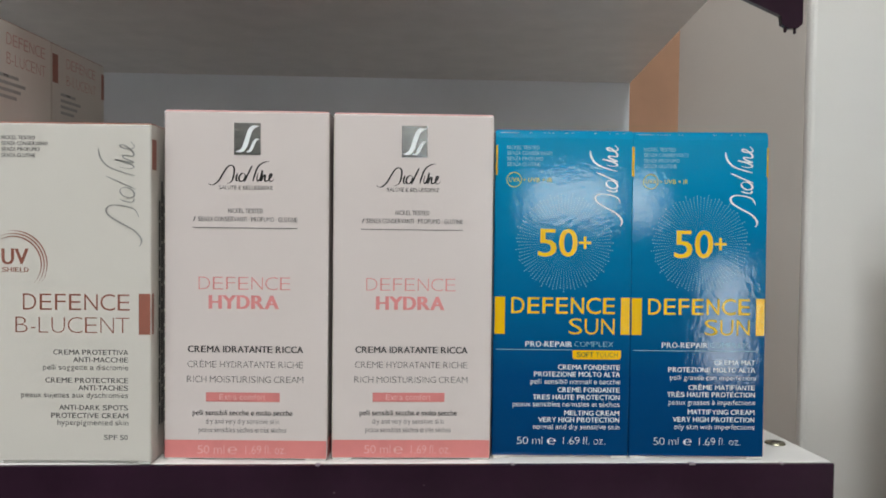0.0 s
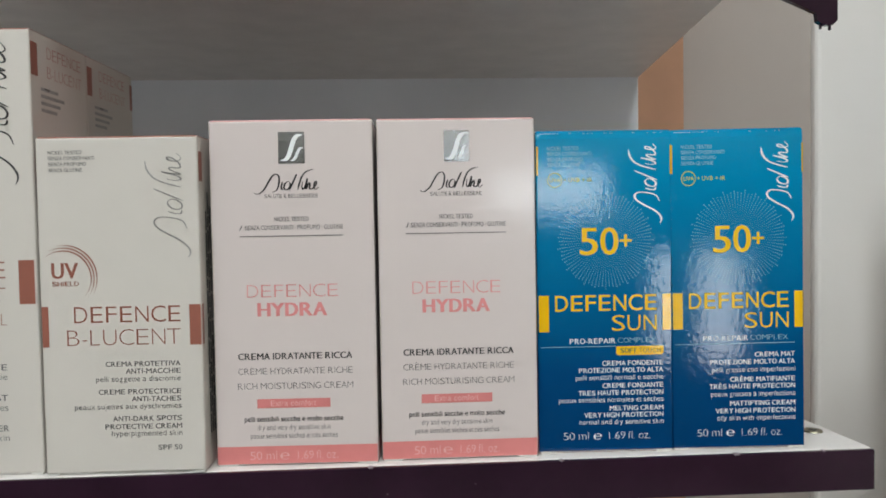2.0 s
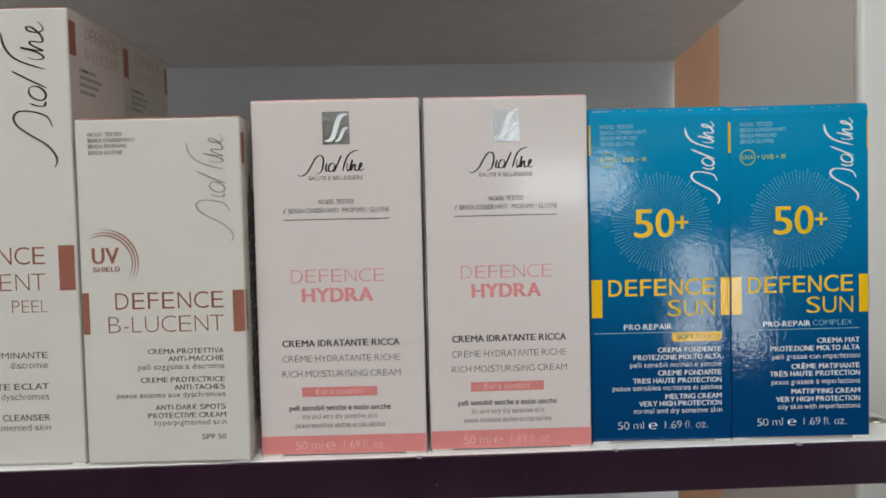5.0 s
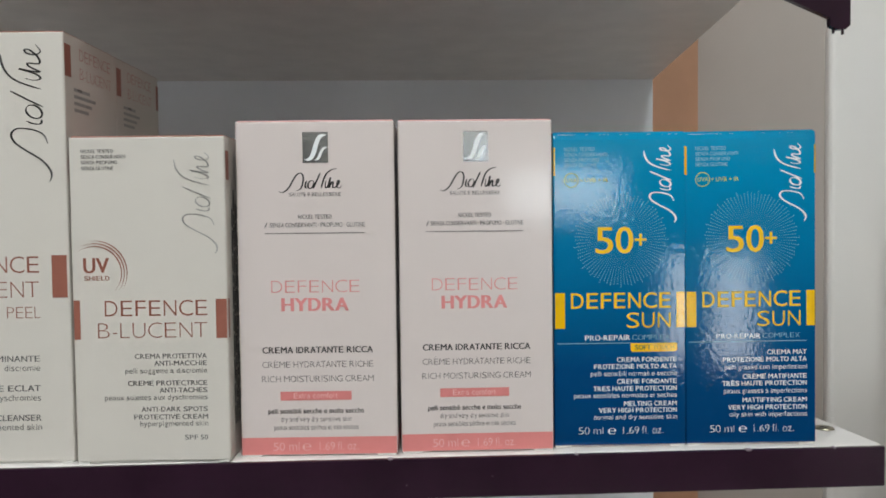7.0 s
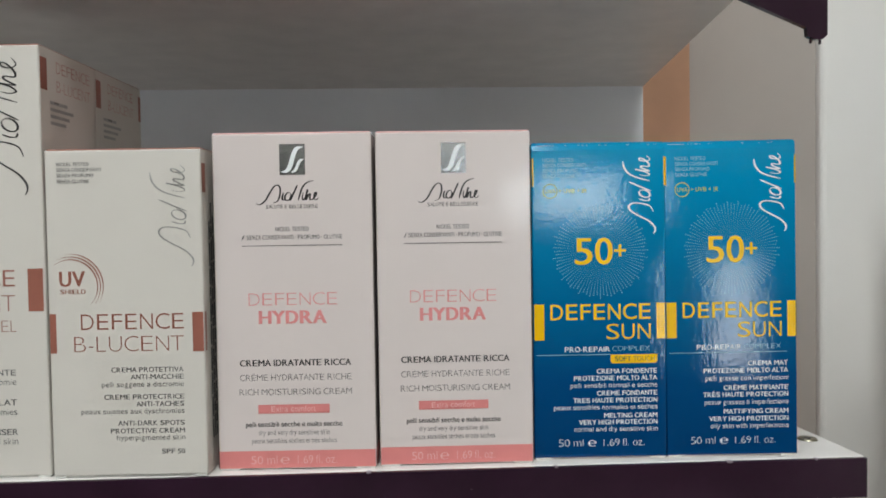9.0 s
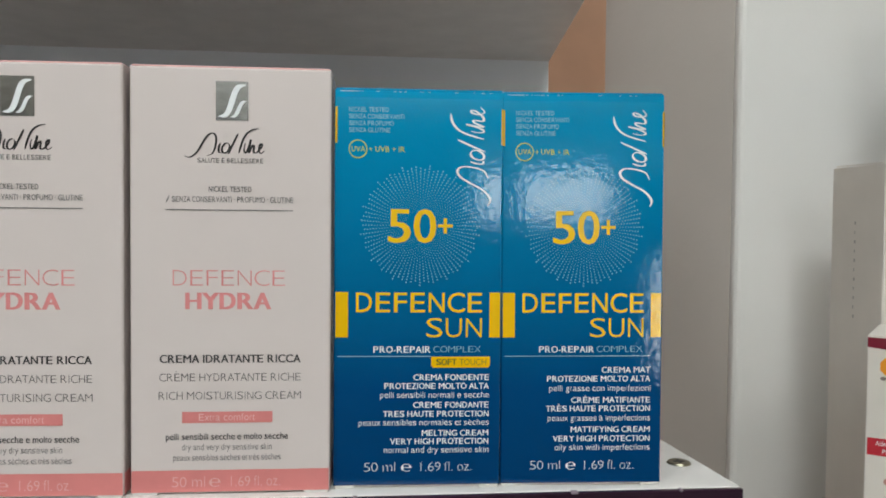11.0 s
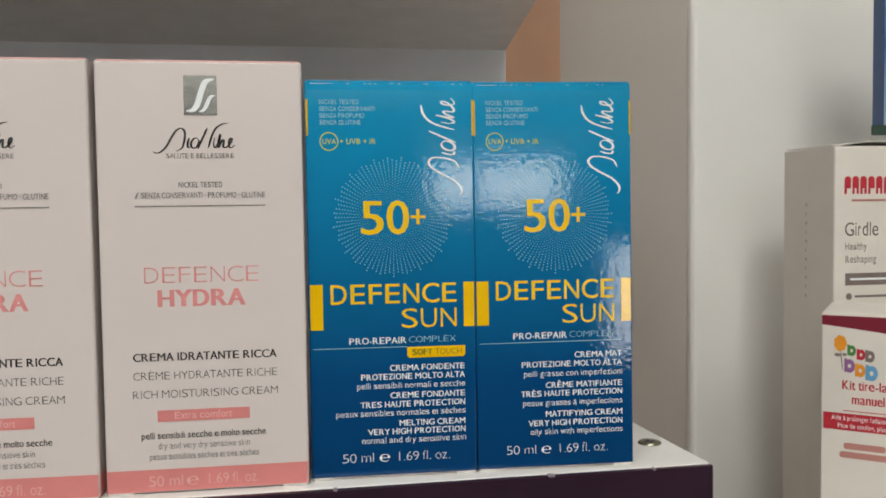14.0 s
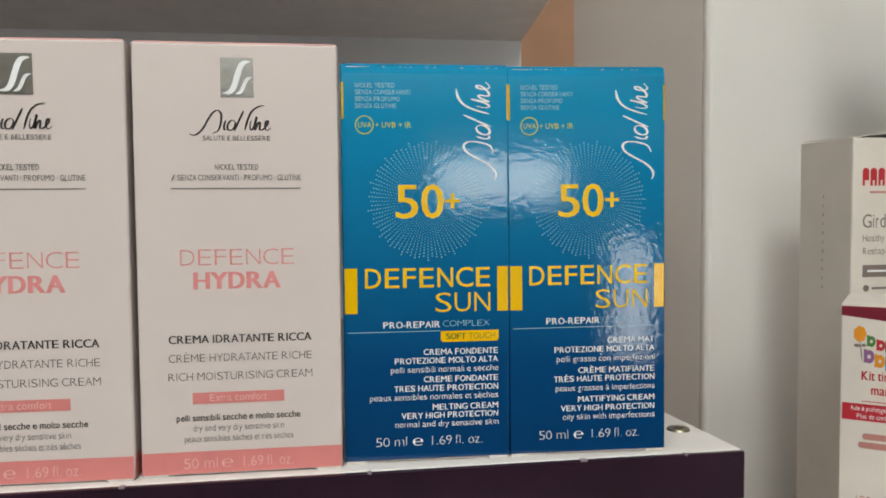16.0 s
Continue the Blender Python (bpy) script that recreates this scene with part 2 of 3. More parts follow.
class Print:
    """Ink on one face, in millimetres: x to the right, z up from the face's lower left corner."""

    def __init__(self):
        self.places, self.faces, self.rise, self.layer = [], [], [], 0

    def add(self, places, faces):
        n = len(self.places)
        self.places += places
        self.rise += [self.layer * 0.000004] * len(places)
        self.layer = (self.layer + 1) % 12
        self.faces += [tuple(n + i for i in f) for f in faces]

    def text(self, body, x0, x1, base, cap, weight=0.0):
        """A line of lettering between x0 and x1, set letter by letter to the widths of a grotesque."""
        thin, high = min(weight, 0.0), cap / CAPITAL
        run, letters = 0.0, []
        for ch in body:
            plain = PLAIN.get(ch, ch)
            wide = ADVANCE.get(plain, 0.6)
            if ch != " ":
                letters.append((ch, plain, run, wide))
            run += wide
        first, last = letters[0], letters[-1]
        start, stop = first[2] + bearing(first[1]), last[2] + last[3] - bearing(last[1])
        bold = max(weight, 0.0) * 2.2 * high
        sx = (x1 - x0 - bold) / (stop - start)
        points, faces = [], []
        for ch, plain, at, wide in letters:
            places, sides = font_shape(ch, thin)
            low, far = min(p[0] for p in places), max(p[0] for p in places)
            side = bearing(plain)
            span = wide - 2 * side
            if plain in "IJijl1.,'·":
                span = min(span, (far - low) * 0.9)
            left = at + (wide - span) / 2 - start
            n = len(points)
            for x, y in places:
                if plain.islower() and y > 0:
                    y = y * X_LIFT if y < X_HEIGHT else X_HEIGHT * X_LIFT + (y - X_HEIGHT) * (1.03 * CAPITAL - X_HEIGHT * X_LIFT) / (ASCENDER - X_HEIGHT)
                points.append((x0 + (left + (x - low) / (far - low) * span) * sx, base + y * high))
            faces += [tuple(n + i for i in f) for f in sides]
        self.add(points, faces)
        if bold:
            self.add([(x + bold, z) for x, z in points], faces)

    def squeeze(self, pivot, k):
        self.places = [(pivot + (x - pivot) * k, z) for x, z in self.places]
        return self

    def bar(self, x0, x1, z0, z1):
        self.add([(x0, z0), (x1, z0), (x1, z1), (x0, z1)], [(0, 1, 2, 3)])

    def disc(self, x, z, r, n=12, squash=1.0):
        self.add([(x + r * math.cos(a), z + squash * r * math.sin(a)) for a in (2 * math.pi * i / n for i in range(n))], [tuple(range(n))])

    def ring(self, x, z, r, width, start=0.0, end=360.0, n=40, taper=False):
        pts = []
        for i in range(n + 1):
            a = radians(start + (end - start) * i / n)
            w = width * (max(math.sin(math.pi * i / n), 0.12) if taper else 1.0)
            pts += [(x + (r - w / 2) * math.cos(a), z + (r - w / 2) * math.sin(a)), (x + (r + w / 2) * math.cos(a), z + (r + w / 2) * math.sin(a))]
        self.add(pts, [(2 * i, 2 * i + 2, 2 * i + 3, 2 * i + 1) for i in range(n)])

    def ribbon(self, points, width):
        """A stroke of the pen: thin at its ends, fuller on the way down."""
        pts, n = [], len(points)
        for i, (x, z) in enumerate(points):
            (xa, za), (xb, zb) = points[max(i - 1, 0)], points[min(i + 1, n - 1)]
            dx, dz = xb - xa, zb - za
            ln = math.hypot(dx, dz) or 1.0
            w = width * (0.45 + 0.55 * abs(dz) / ln) * min(1.0, 0.35 + 4 * min(i, n - 1 - i) / n) / 2
            pts += [(x + dz / ln * w, z - dx / ln * w), (x - dz / ln * w, z + dx / ln * w)]
        self.add(pts, [(2 * i, 2 * i + 1, 2 * i + 3, 2 * i + 2) for i in range(n - 1)])

    def flourish(self, x0, x1, z0, z1, width, upright=False):
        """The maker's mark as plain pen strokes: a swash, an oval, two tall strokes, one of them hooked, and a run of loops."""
        def put(u, v):
            return (x0 + (x1 - x0) * (1 - v), z0 + (z1 - z0) * u) if upright else (x0 + (x1 - x0) * u, z0 + (z1 - z0) * v)

        def smooth(keys, steps=8):
            out = []
            for i in range(len(keys) - 1):
                a, b, c, d = keys[max(i - 1, 0)], keys[i], keys[i + 1], keys[min(i + 2, len(keys) - 1)]
                for k in range(steps):
                    t = k / steps
                    out.append(tuple(0.5 * (2 * b[j] + (c[j] - a[j]) * t + (2 * a[j] - 5 * b[j] + 4 * c[j] - d[j]) * t * t + (3 * b[j] - a[j] - 3 * c[j] + d[j]) * t ** 3) for j in (0, 1)))
            return out + [keys[-1]]

        swash = [(0.0, 0.05), (0.04, 0.0), (0.09, 0.03), (0.16, 0.2), (0.23, 0.52), (0.29, 0.75), (0.35, 0.82), (0.39, 0.7), (0.385, 0.42), (0.35, 0.16), (0.28, 0.06)]
        dash = [(0.445, 0.5), (0.425, 0.34), (0.425, 0.2), (0.455, 0.17)]
        oval = [(0.512 + 0.046 * math.cos(a) + 0.016 * math.sin(a), 0.33 + 0.17 * math.sin(a)) for a in (radians(36 * i + 60) for i in range(11))]
        rise = [(0.545, 0.13), (0.59, 0.4), (0.63, 0.62), (0.665, 0.82)]
        hook = [(0.675, 0.16), (0.70, 0.4), (0.735, 0.66), (0.78, 0.84), (0.85, 0.96), (0.93, 1.0)]
        coil = [(0.755, 0.5), (0.74, 0.3), (0.755, 0.17), (0.79, 0.3), (0.825, 0.62), (0.81, 0.4), (0.80, 0.18), (0.84, 0.4), (0.865, 0.42), (0.86, 0.2),
                (0.9, 0.2), (0.955, 0.36), (0.965, 0.48), (0.94, 0.46), (0.925, 0.28), (0.95, 0.16), (1.0, 0.26)]
        for keys in (swash, dash, oval, rise, hook, coil):
            self.ribbon([put(*p) for p in smooth(keys)], width)

    def done(self, name, mat, parent, label="", face="front", size=(0.0, 0.0), lift=0.00012):
        """Lay the ink on a face of a carton of that width and depth, standing on z = 0 with its middle at the origin."""
        w, d = size
        flat = np.array(self.places, float) / 1000
        xs, zs, lift = flat[:, 0], flat[:, 1], lift + np.array(self.rise)
        if face == "front":
            co = np.stack([xs - w / 2, -d / 2 - lift + 0 * xs, zs], 1)
        elif face == "right":
            co = np.stack([w / 2 + lift + 0 * xs, xs - d / 2, zs], 1)
        else:
            co = np.stack([-w / 2 - lift + 0 * xs, d / 2 - xs, zs], 1)
        data = bpy.data.meshes.new(name)
        data.from_pydata(co.tolist(), [], self.faces)
        data.materials.append(mat)
        ob = new(name, data)
        ob.parent = SLEEVES.get(parent.name, parent)
        if label:
            ob["label"] = label
        return ob


SLEEVES = {}


def carton(name, label, w, h, d, board, top, at, group, tab=0.006, edge=0.0006, crease=0.0, lean=0.0005):
    """A tuck-end folding carton: a sleeve with creased edges, a tucked lid and a base with corner tabs."""
    base = thing(name, label, "cosmetic box", at, group)
    foot = 0.0007
    bm = block(-w / 2, w / 2, -d / 2, d / 2, foot, h, 0.0)
    upright = [e for e in bm.edges if abs(e.verts[0].co.z - e.verts[1].co.z) > h / 2 or (e.verts[0].co.y < 0 and e.verts[1].co.y < 0)]
    bmesh.ops.bevel(bm, geom=upright, offset=edge, segments=3, affect="EDGES", profile=0.55)
    if crease:
        bmesh.ops.bisect_plane(bm, geom=bm.verts[:] + bm.edges[:] + bm.faces[:], plane_co=(0, 0, h - crease), plane_no=(0, 0, 1))
        for v in bm.verts:
            if v.co.z > h - crease * 0.8 and v.co.y < -d / 2 + 0.002:
                v.co.y += lean
    SLEEVES[base.name] = part("sleeve", bm, board, base)
    lid = block(-w / 2 + 0.0004, w / 2 - 0.0004, -d / 2 + 0.0008, d / 2 - 0.0003, h - 0.0001, h + 0.0005, 0.0002, 1)
    part("lid_flap", lid, top, base)
    slit = block(-w / 2 + 0.003, w / 2 - 0.003, -d / 2 + 0.0006, d / 2 - 0.001, 0.0002, foot + 0.0002)
    part("base_flap", slit, RAW_BOARD, base)
    for s in (-1, 1):
        x = s * (w / 2 - tab / 2 - 0.0005)
        part("base_tab", block(x - tab / 2, x + tab / 2, -d / 2 - 0.0001, d / 2, 0, foot + 0.0001, 0.0001, 1), RAW_BOARD, base, "unprinted white board tab")
    return base


# ---- the large structure ----
SHELF_Z = 1.204
UNIT = pose(0.156, 0.283, 0, 0, 0, 2.2)
setting("wall_north", block(-2.2, 0.2203, 0.70, 0.76, 0, 2.7), ORANGE_WOOD, "orange beech-coloured panel behind the open shelving")
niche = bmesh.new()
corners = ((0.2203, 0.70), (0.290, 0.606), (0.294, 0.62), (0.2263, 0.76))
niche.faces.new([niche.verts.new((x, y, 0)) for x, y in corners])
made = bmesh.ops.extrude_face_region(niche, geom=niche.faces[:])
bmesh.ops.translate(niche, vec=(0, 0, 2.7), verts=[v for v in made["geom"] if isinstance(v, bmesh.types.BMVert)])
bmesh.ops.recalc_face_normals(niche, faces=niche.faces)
setting("wall_niche", niche, RETURN_SHADED, "splayed side of the pillar, its shade put into a darker beige")
setting("wall_pillar", block(0.2885, 2.0, 0.60, 0.70, 0, 2.7, 0.007, 5), PILLAR_PAINT, "white painted pillar wall with a rounded edge")
setting("wall_east", block(2.0, 2.08, -3.2, 0.76, 0, 2.7), ROOM_PAINT, "plain painted shop wall")
setting("wall_west", block(-2.28, -2.2, -3.2, 0.76, 0, 2.7), ROOM_PAINT, "plain painted shop wall")
setting("floor", block(-2.28, 2.08, -3.28, 0.76, -0.06, 0), FLOOR_TILE, "grey-brown tiled shop floor")
setting("ceiling", block(-2.28, 2.08, -3.28, 0.76, 2.7, 2.76), CEILING_PAINT, "plain white shop ceiling")
# the wall behind the camera, with a window and a glazed door beside it
WIN = (0.46, 0.92, 1.27, 1.54)
DOOR = (1.09, 1.34, 0.56, 1.14)
south = bmesh.new()
TOP = 1.78
for x0, x1, z0, z1 in ((-2.28, WIN[0], 0, TOP), (WIN[0], WIN[1], 0, WIN[2]), (WIN[0], WIN[1], WIN[3], TOP), (WIN[1], DOOR[0], 0, TOP),
                       (DOOR[0], DOOR[1], 0, DOOR[2]), (DOOR[0], DOOR[1], DOOR[3], TOP), (DOOR[1], 2.08, 0, TOP)):
    block(x0, x1, -3.28, -3.2, z0, z1, bm=south)
setting("wall_south", south, DARK_FITTING, "dark panelled shop front with two glazed openings")
setting("lintel_trim", block(0.42, 1.60, -3.20, -3.17, 1.55, 1.66, 0.004, 2), ROOM_PAINT, "painted lintel over the shop front's openings")
setting("trim", block(-2.28, 2.08, -3.28, -3.2, TOP, 2.7), ROOM_PAINT, "painted band above the shop front")
setting("backdrop", block(-0.4, 2.4, -3.62, -3.6, 0, 2.7), DAYLIGHT, "bright daylight outside the openings")
for i, (x0, x1, z0, z1) in enumerate((WIN, DOOR)):
    frame_bm = bmesh.new()
    for a, b, c, d in ((x0, x0 + 0.03, z0, z1), (x1 - 0.03, x1, z0, z1), (x0 + 0.03, x1 - 0.03, z0, z0 + 0.03), (x0 + 0.03, x1 - 0.03, z1 - 0.03, z1)):
        block(a, b, -3.26, -3.215, c, d, bm=frame_bm)
    setting(f"window_{i + 1}", frame_bm, ALUMINIUM, "aluminium frame of a shop window")


def ceiling_light(x, y):
    base = thing("ceiling_light", "square white ceiling light panel in a metal frame", "ceiling light", pose(x, y, 2.7), "ceiling lights")
    rim = bmesh.new()
    for a, b, c, d in ((-0.31, 0.31, -0.31, -0.29), (-0.31, 0.31, 0.29, 0.31), (-0.31, -0.29, -0.29, 0.29), (0.29, 0.31, -0.29, 0.29)):
        block(a, b, c, d, -0.05, 0, bm=rim)
    part("frame", rim, ALUMINIUM, base)
    part("diffuser", block(-0.29, 0.29, -0.29, 0.29, -0.04, -0.02), LAMP_GLOW, base)
    return base


for lamp_x, lamp_y, _ in LAMPS:
    ceiling_light(lamp_x, lamp_y)


# ---- the open shelf unit ----
def shelf(name, z, right, front, depth, at, label, thickness=0.0151, length=0.62, splay=0.0):
    base = thing(name, label, "shelf", at, "shelves of the unit")
    board = block(right - length, right, front + 0.0012, front + depth, z - thickness, z, 0.0004, 1)
    for v in board.verts:
        v.co.x += splay * (v.co.y - front) * (v.co.x > right - length / 2)
    part("board", board, SHELF_TOP, base, "white laminate board")
    lip = block(right - length, right, front - 0.0006, front + 0.0012, z - thickness - 0.0002, z - 0.0002, 0.0003, 1)
    part("edge_band", lip, PLUM_EDGE, base, "glossy dark plum edge band, chipped along its top")
    return base


main_shelf = shelf("shelf", SHELF_Z, 0.0, 0.0, 0.332, UNIT, "white shelf with dark plum front edge, holding boxes", splay=-0.085)
shelf("shelf", 1.4126, 0.0, 0.0, 0.356, pose(0.1308, 0.262, 0, 0, 0, 1.1) @ pose(0, 0, 0, 0, 0, -2.0),
      "white upper shelf with dark plum front edge", splay=0.062)
shelf("shelf", 0.90, 0.0, 0.0, 0.332, UNIT, "white lower shelf with dark plum front edge")
for x, run in ((-0.0535, 0.0022), (-0.118, 0.0012), (-0.187, 0.0016), (-0.020, 0.0010)):
    part("edge_chip", block(x, x + run, -0.0008, 0.0012, SHELF_Z - 0.0006, SHELF_Z + 0.0001, 0.0002, 1), CHIP, main_shelf, "pale chip in the edge band")
back = thing("back_panel", "pale blue-grey laminate back panel of the shelving", "panel", UNIT)
part("panel", block(-0.62, 0.0148, 0.333, 0.341, 0.4, 1.9, 0.0006, 1), BACK_PANEL, back)
cheek = thing("end_panel", "white laminate end panel of the shelving", "panel", UNIT)
part("panel", block(-0.638, -0.62, 0.0, 0.341, 0.0, 1.9, 0.0008, 1), WHITE_LAMINATE, cheek)
foot_panel = thing("plinth", "white laminate plinth under the shelving", "panel", UNIT)
part("panel", block(-0.62, -0.0045, 0.321, 0.341, 0.0, 0.4, 0.0008, 1), WHITE_LAMINATE, foot_panel)
bracket = thing("shelf_bracket", "dark plum bracket under the upper shelf's front corner", "bracket", pose(0.0, 0.262, 0))
gusset = prism(((0.058, 1.3980), (0.058, 1.388), (0.1234, 1.3588), (0.1237, 1.3560), (0.1262, 1.3547), (0.1290, 1.3548), (0.1306, 1.3563), (0.1306, 1.3980)), -0.0012, 0.0012)
part("plate", gusset, PLUM_EDGE, bracket)
for x, z in ((0.1252, 1.3536), (0.1284, 1.3532)):
    part("chip", block(x - 0.0004, x + 0.0004, -0.0005, 0.0005, z, z + 0.0016, 0.0002, 1), PLUM_EDGE, bracket)

# screw cap beside the last box
cap = thing("shelf_screw", "worn steel screw head in the shelf top", "screw", pose(0.1452, 0.3085, SHELF_Z))
bm = bmesh.new()
bmesh.ops.create_cone(bm, cap_ends=True, segments=28, radius1=0.0040, radius2=0.0036, depth=0.0006)
bmesh.ops.translate(bm, vec=(0, 0, 0.0003), verts=bm.verts)
part("head", bm, STEEL, cap)
bm = bmesh.new()
for a in (0, 90):
    piece = block(-0.0018, 0.0018, -0.0004, 0.0004, 0.0005, 0.00075)
    bmesh.ops.rotate(piece, cent=(0, 0, 0), matrix=Matrix.Rotation(radians(a), 3, "Z"), verts=piece.verts)
    data = bpy.data.meshes.new("slot")
    piece.to_mesh(data)
    piece.free()
    bm.from_mesh(data)
part("slot", bm, BLACK_INK, cap)


# ---- the boxes on the shelf ----
def pink_cream_box(x0, x1, y, tilt, label):
    w, h, d = x1 - x0, 0.1236, 0.042
    k = w * 1000 / 57.2
    box = carton("cream_box", label, w, h, d, PEARL_BOARD, PALE_PINK_INK, pose((x0 + x1) / 2, y + d / 2, SHELF_Z, 0, 0, tilt), "row of cosmetic boxes", 0.007)
    size = (w, d)

    def ink():
        return Print()
    band = ink()
    band.bar(0.3, w * 1000 - 0.3, 0.7, 7.1)
    band.done("base_band", PINK_INK, box, "pink printed band", size=size)
    for face in ("left", "right"):
        side = ink()
        side.bar(0.3, 41.7, 0.7, 7.1)
        side.done("side_band", PINK_INK, box, face=face, size=size)
    foil = ink()
    foil.bar(24.2 * k, 33.4 * k, 108.5, 119.7)
    foil.done("foil_square", SILVER_FOIL, box, "square of silver foil with a pale swirl", size=size)
    swirl = ink()
    swirl.ribbon([((24.9 + 7.8 * t) * k, 109.6 + 9.0 / (1 + math.exp(6 - 12 * t))) for t in (i / 20 for i in range(21))], 1.7)
    swirl.ribbon([((28.4 + 4.6 * t) * k, 109.5 + 4.6 / (1 + math.exp(5 - 10 * t))) for t in (i / 20 for i in range(21))], 1.1)
    swirl.done("foil_swirl", WHITE_INK, box, size=size, lift=0.0002)
    mark = ink()
    mark.flourish(15.4 * k, 38.1 * k, 97.8, 106.3, 0.62)
    mark.done("brand_mark", BLACK_INK, box, "black pen flourish", size=size)
    small = ink()
    small.text("SALUTE E BELLESSERE", 19.0 * k, 37.7 * k, 96.3, 1.35)
    small.bar(10.0 * k, 46.3 * k, 82.6, 82.86)
    small.done("motto", GREY_INK, box, size=size)
    claim = ink()
    claim.text("NICKEL TESTED", 22.2 * k, 34.3 * k, 88.0, 1.55, 0.008)
    claim.text("SENZA CONSERVANTI · PROFUMO · GLUTINE", 11.8 * k, 46.3 * k, 85.0, 1.6, 0.003)
    claim.ribbon([(10.2 + 0.9 * t, 84.8 + 2.0 * t) for t in (0, 0.3, 0.6, 1)], 0.4)
    claim.done("claim_text", GREY_INK, box, size=size)
    title = ink()
    title.text("DEFENCE", 12.0 * k, 44.0 * k, 60.75, 4.75, -0.022)
    title.done("title", PINK_TEXT, box, "thin pink lettering", size=size)
    line = ink()
    line.text("HYDRA", 15.5 * k, 40.1 * k, 54.05, 4.8, 0.04)
    line.done("product_line", PINK_TEXT, box, "bold pink lettering", size=size)
    strong = ink()
    strong.text("CREMA IDRATANTE RICCA", 8.3 * k, 48.6 * k, 38.5, 2.3, 0.022)
    strong.done("description", BLACK_INK, box, size=size)
    skin = ink()
    skin.text("pelli sensibili secche e molto secche", 10.0 * k, 45.0 * k, 16.0, 1.8, 0.012)
    skin.done("skin_type", BLACK_INK, box, size=size)
    light = ink()
    light.text("CRÈME HYDRATANTE RICHE", 8.2 * k, 48.6 * k, 33.1, 2.3, -0.014)
    light.text("RICH MOISTURISING CREAM", 8.0 * k, 48.7 * k, 27.75, 2.3, -0.014)
    light.text("dry and very dry sensitive skin", 14.6 * k, 40.3 * k, 12.95, 1.8, -0.008)
    light.text("peaux sensibles sèches et très sèches", 12.1 * k, 42.9 * k, 9.9, 1.8, -0.008)
    light.done("translation", GREY_INK, box, size=size)
    chip = ink()
    chip.bar(14.6 * k, 40.5 * k, 20.9, 24.2)
    chip.done("comfort_strip", PINK_INK, box, "pink printed strip", size=size)
    pale = ink()
    pale.text("Extra comfort", 19.4 * k, 35.4 * k, 21.6, 2.0)
    pale.text("50 ml", 11.7 * k, 21.2 * k, 2.2, 3.0, -0.012)
    pale.text("\u212e", 22.3 * k, 25.6 * k, 2.2, 3.2)
    pale.text("1.69 fl. oz.", 28.0 * k, 42.9 * k, 2.2, 3.0, -0.012)
    pale.done("volume_text", PALE_PINK_INK, box, "pale lettering", size=size, lift=0.0002)
    shine = ink()
    shine.bar(w * 1000 - 1.3, w * 1000 - 1.05, 84, 121)
    shine.done("crease_glint", PEARL_BOARD, box, size=size)
    return box


pink_cream_box(-0.0854, -0.0274, 0.2802, 0.0, "pink-white glossy cream carton with pink base band")
pink_cream_box(-0.0266, 0.0305, 0.2826, 1.4, "pink-white glossy cream carton beside a blue one")


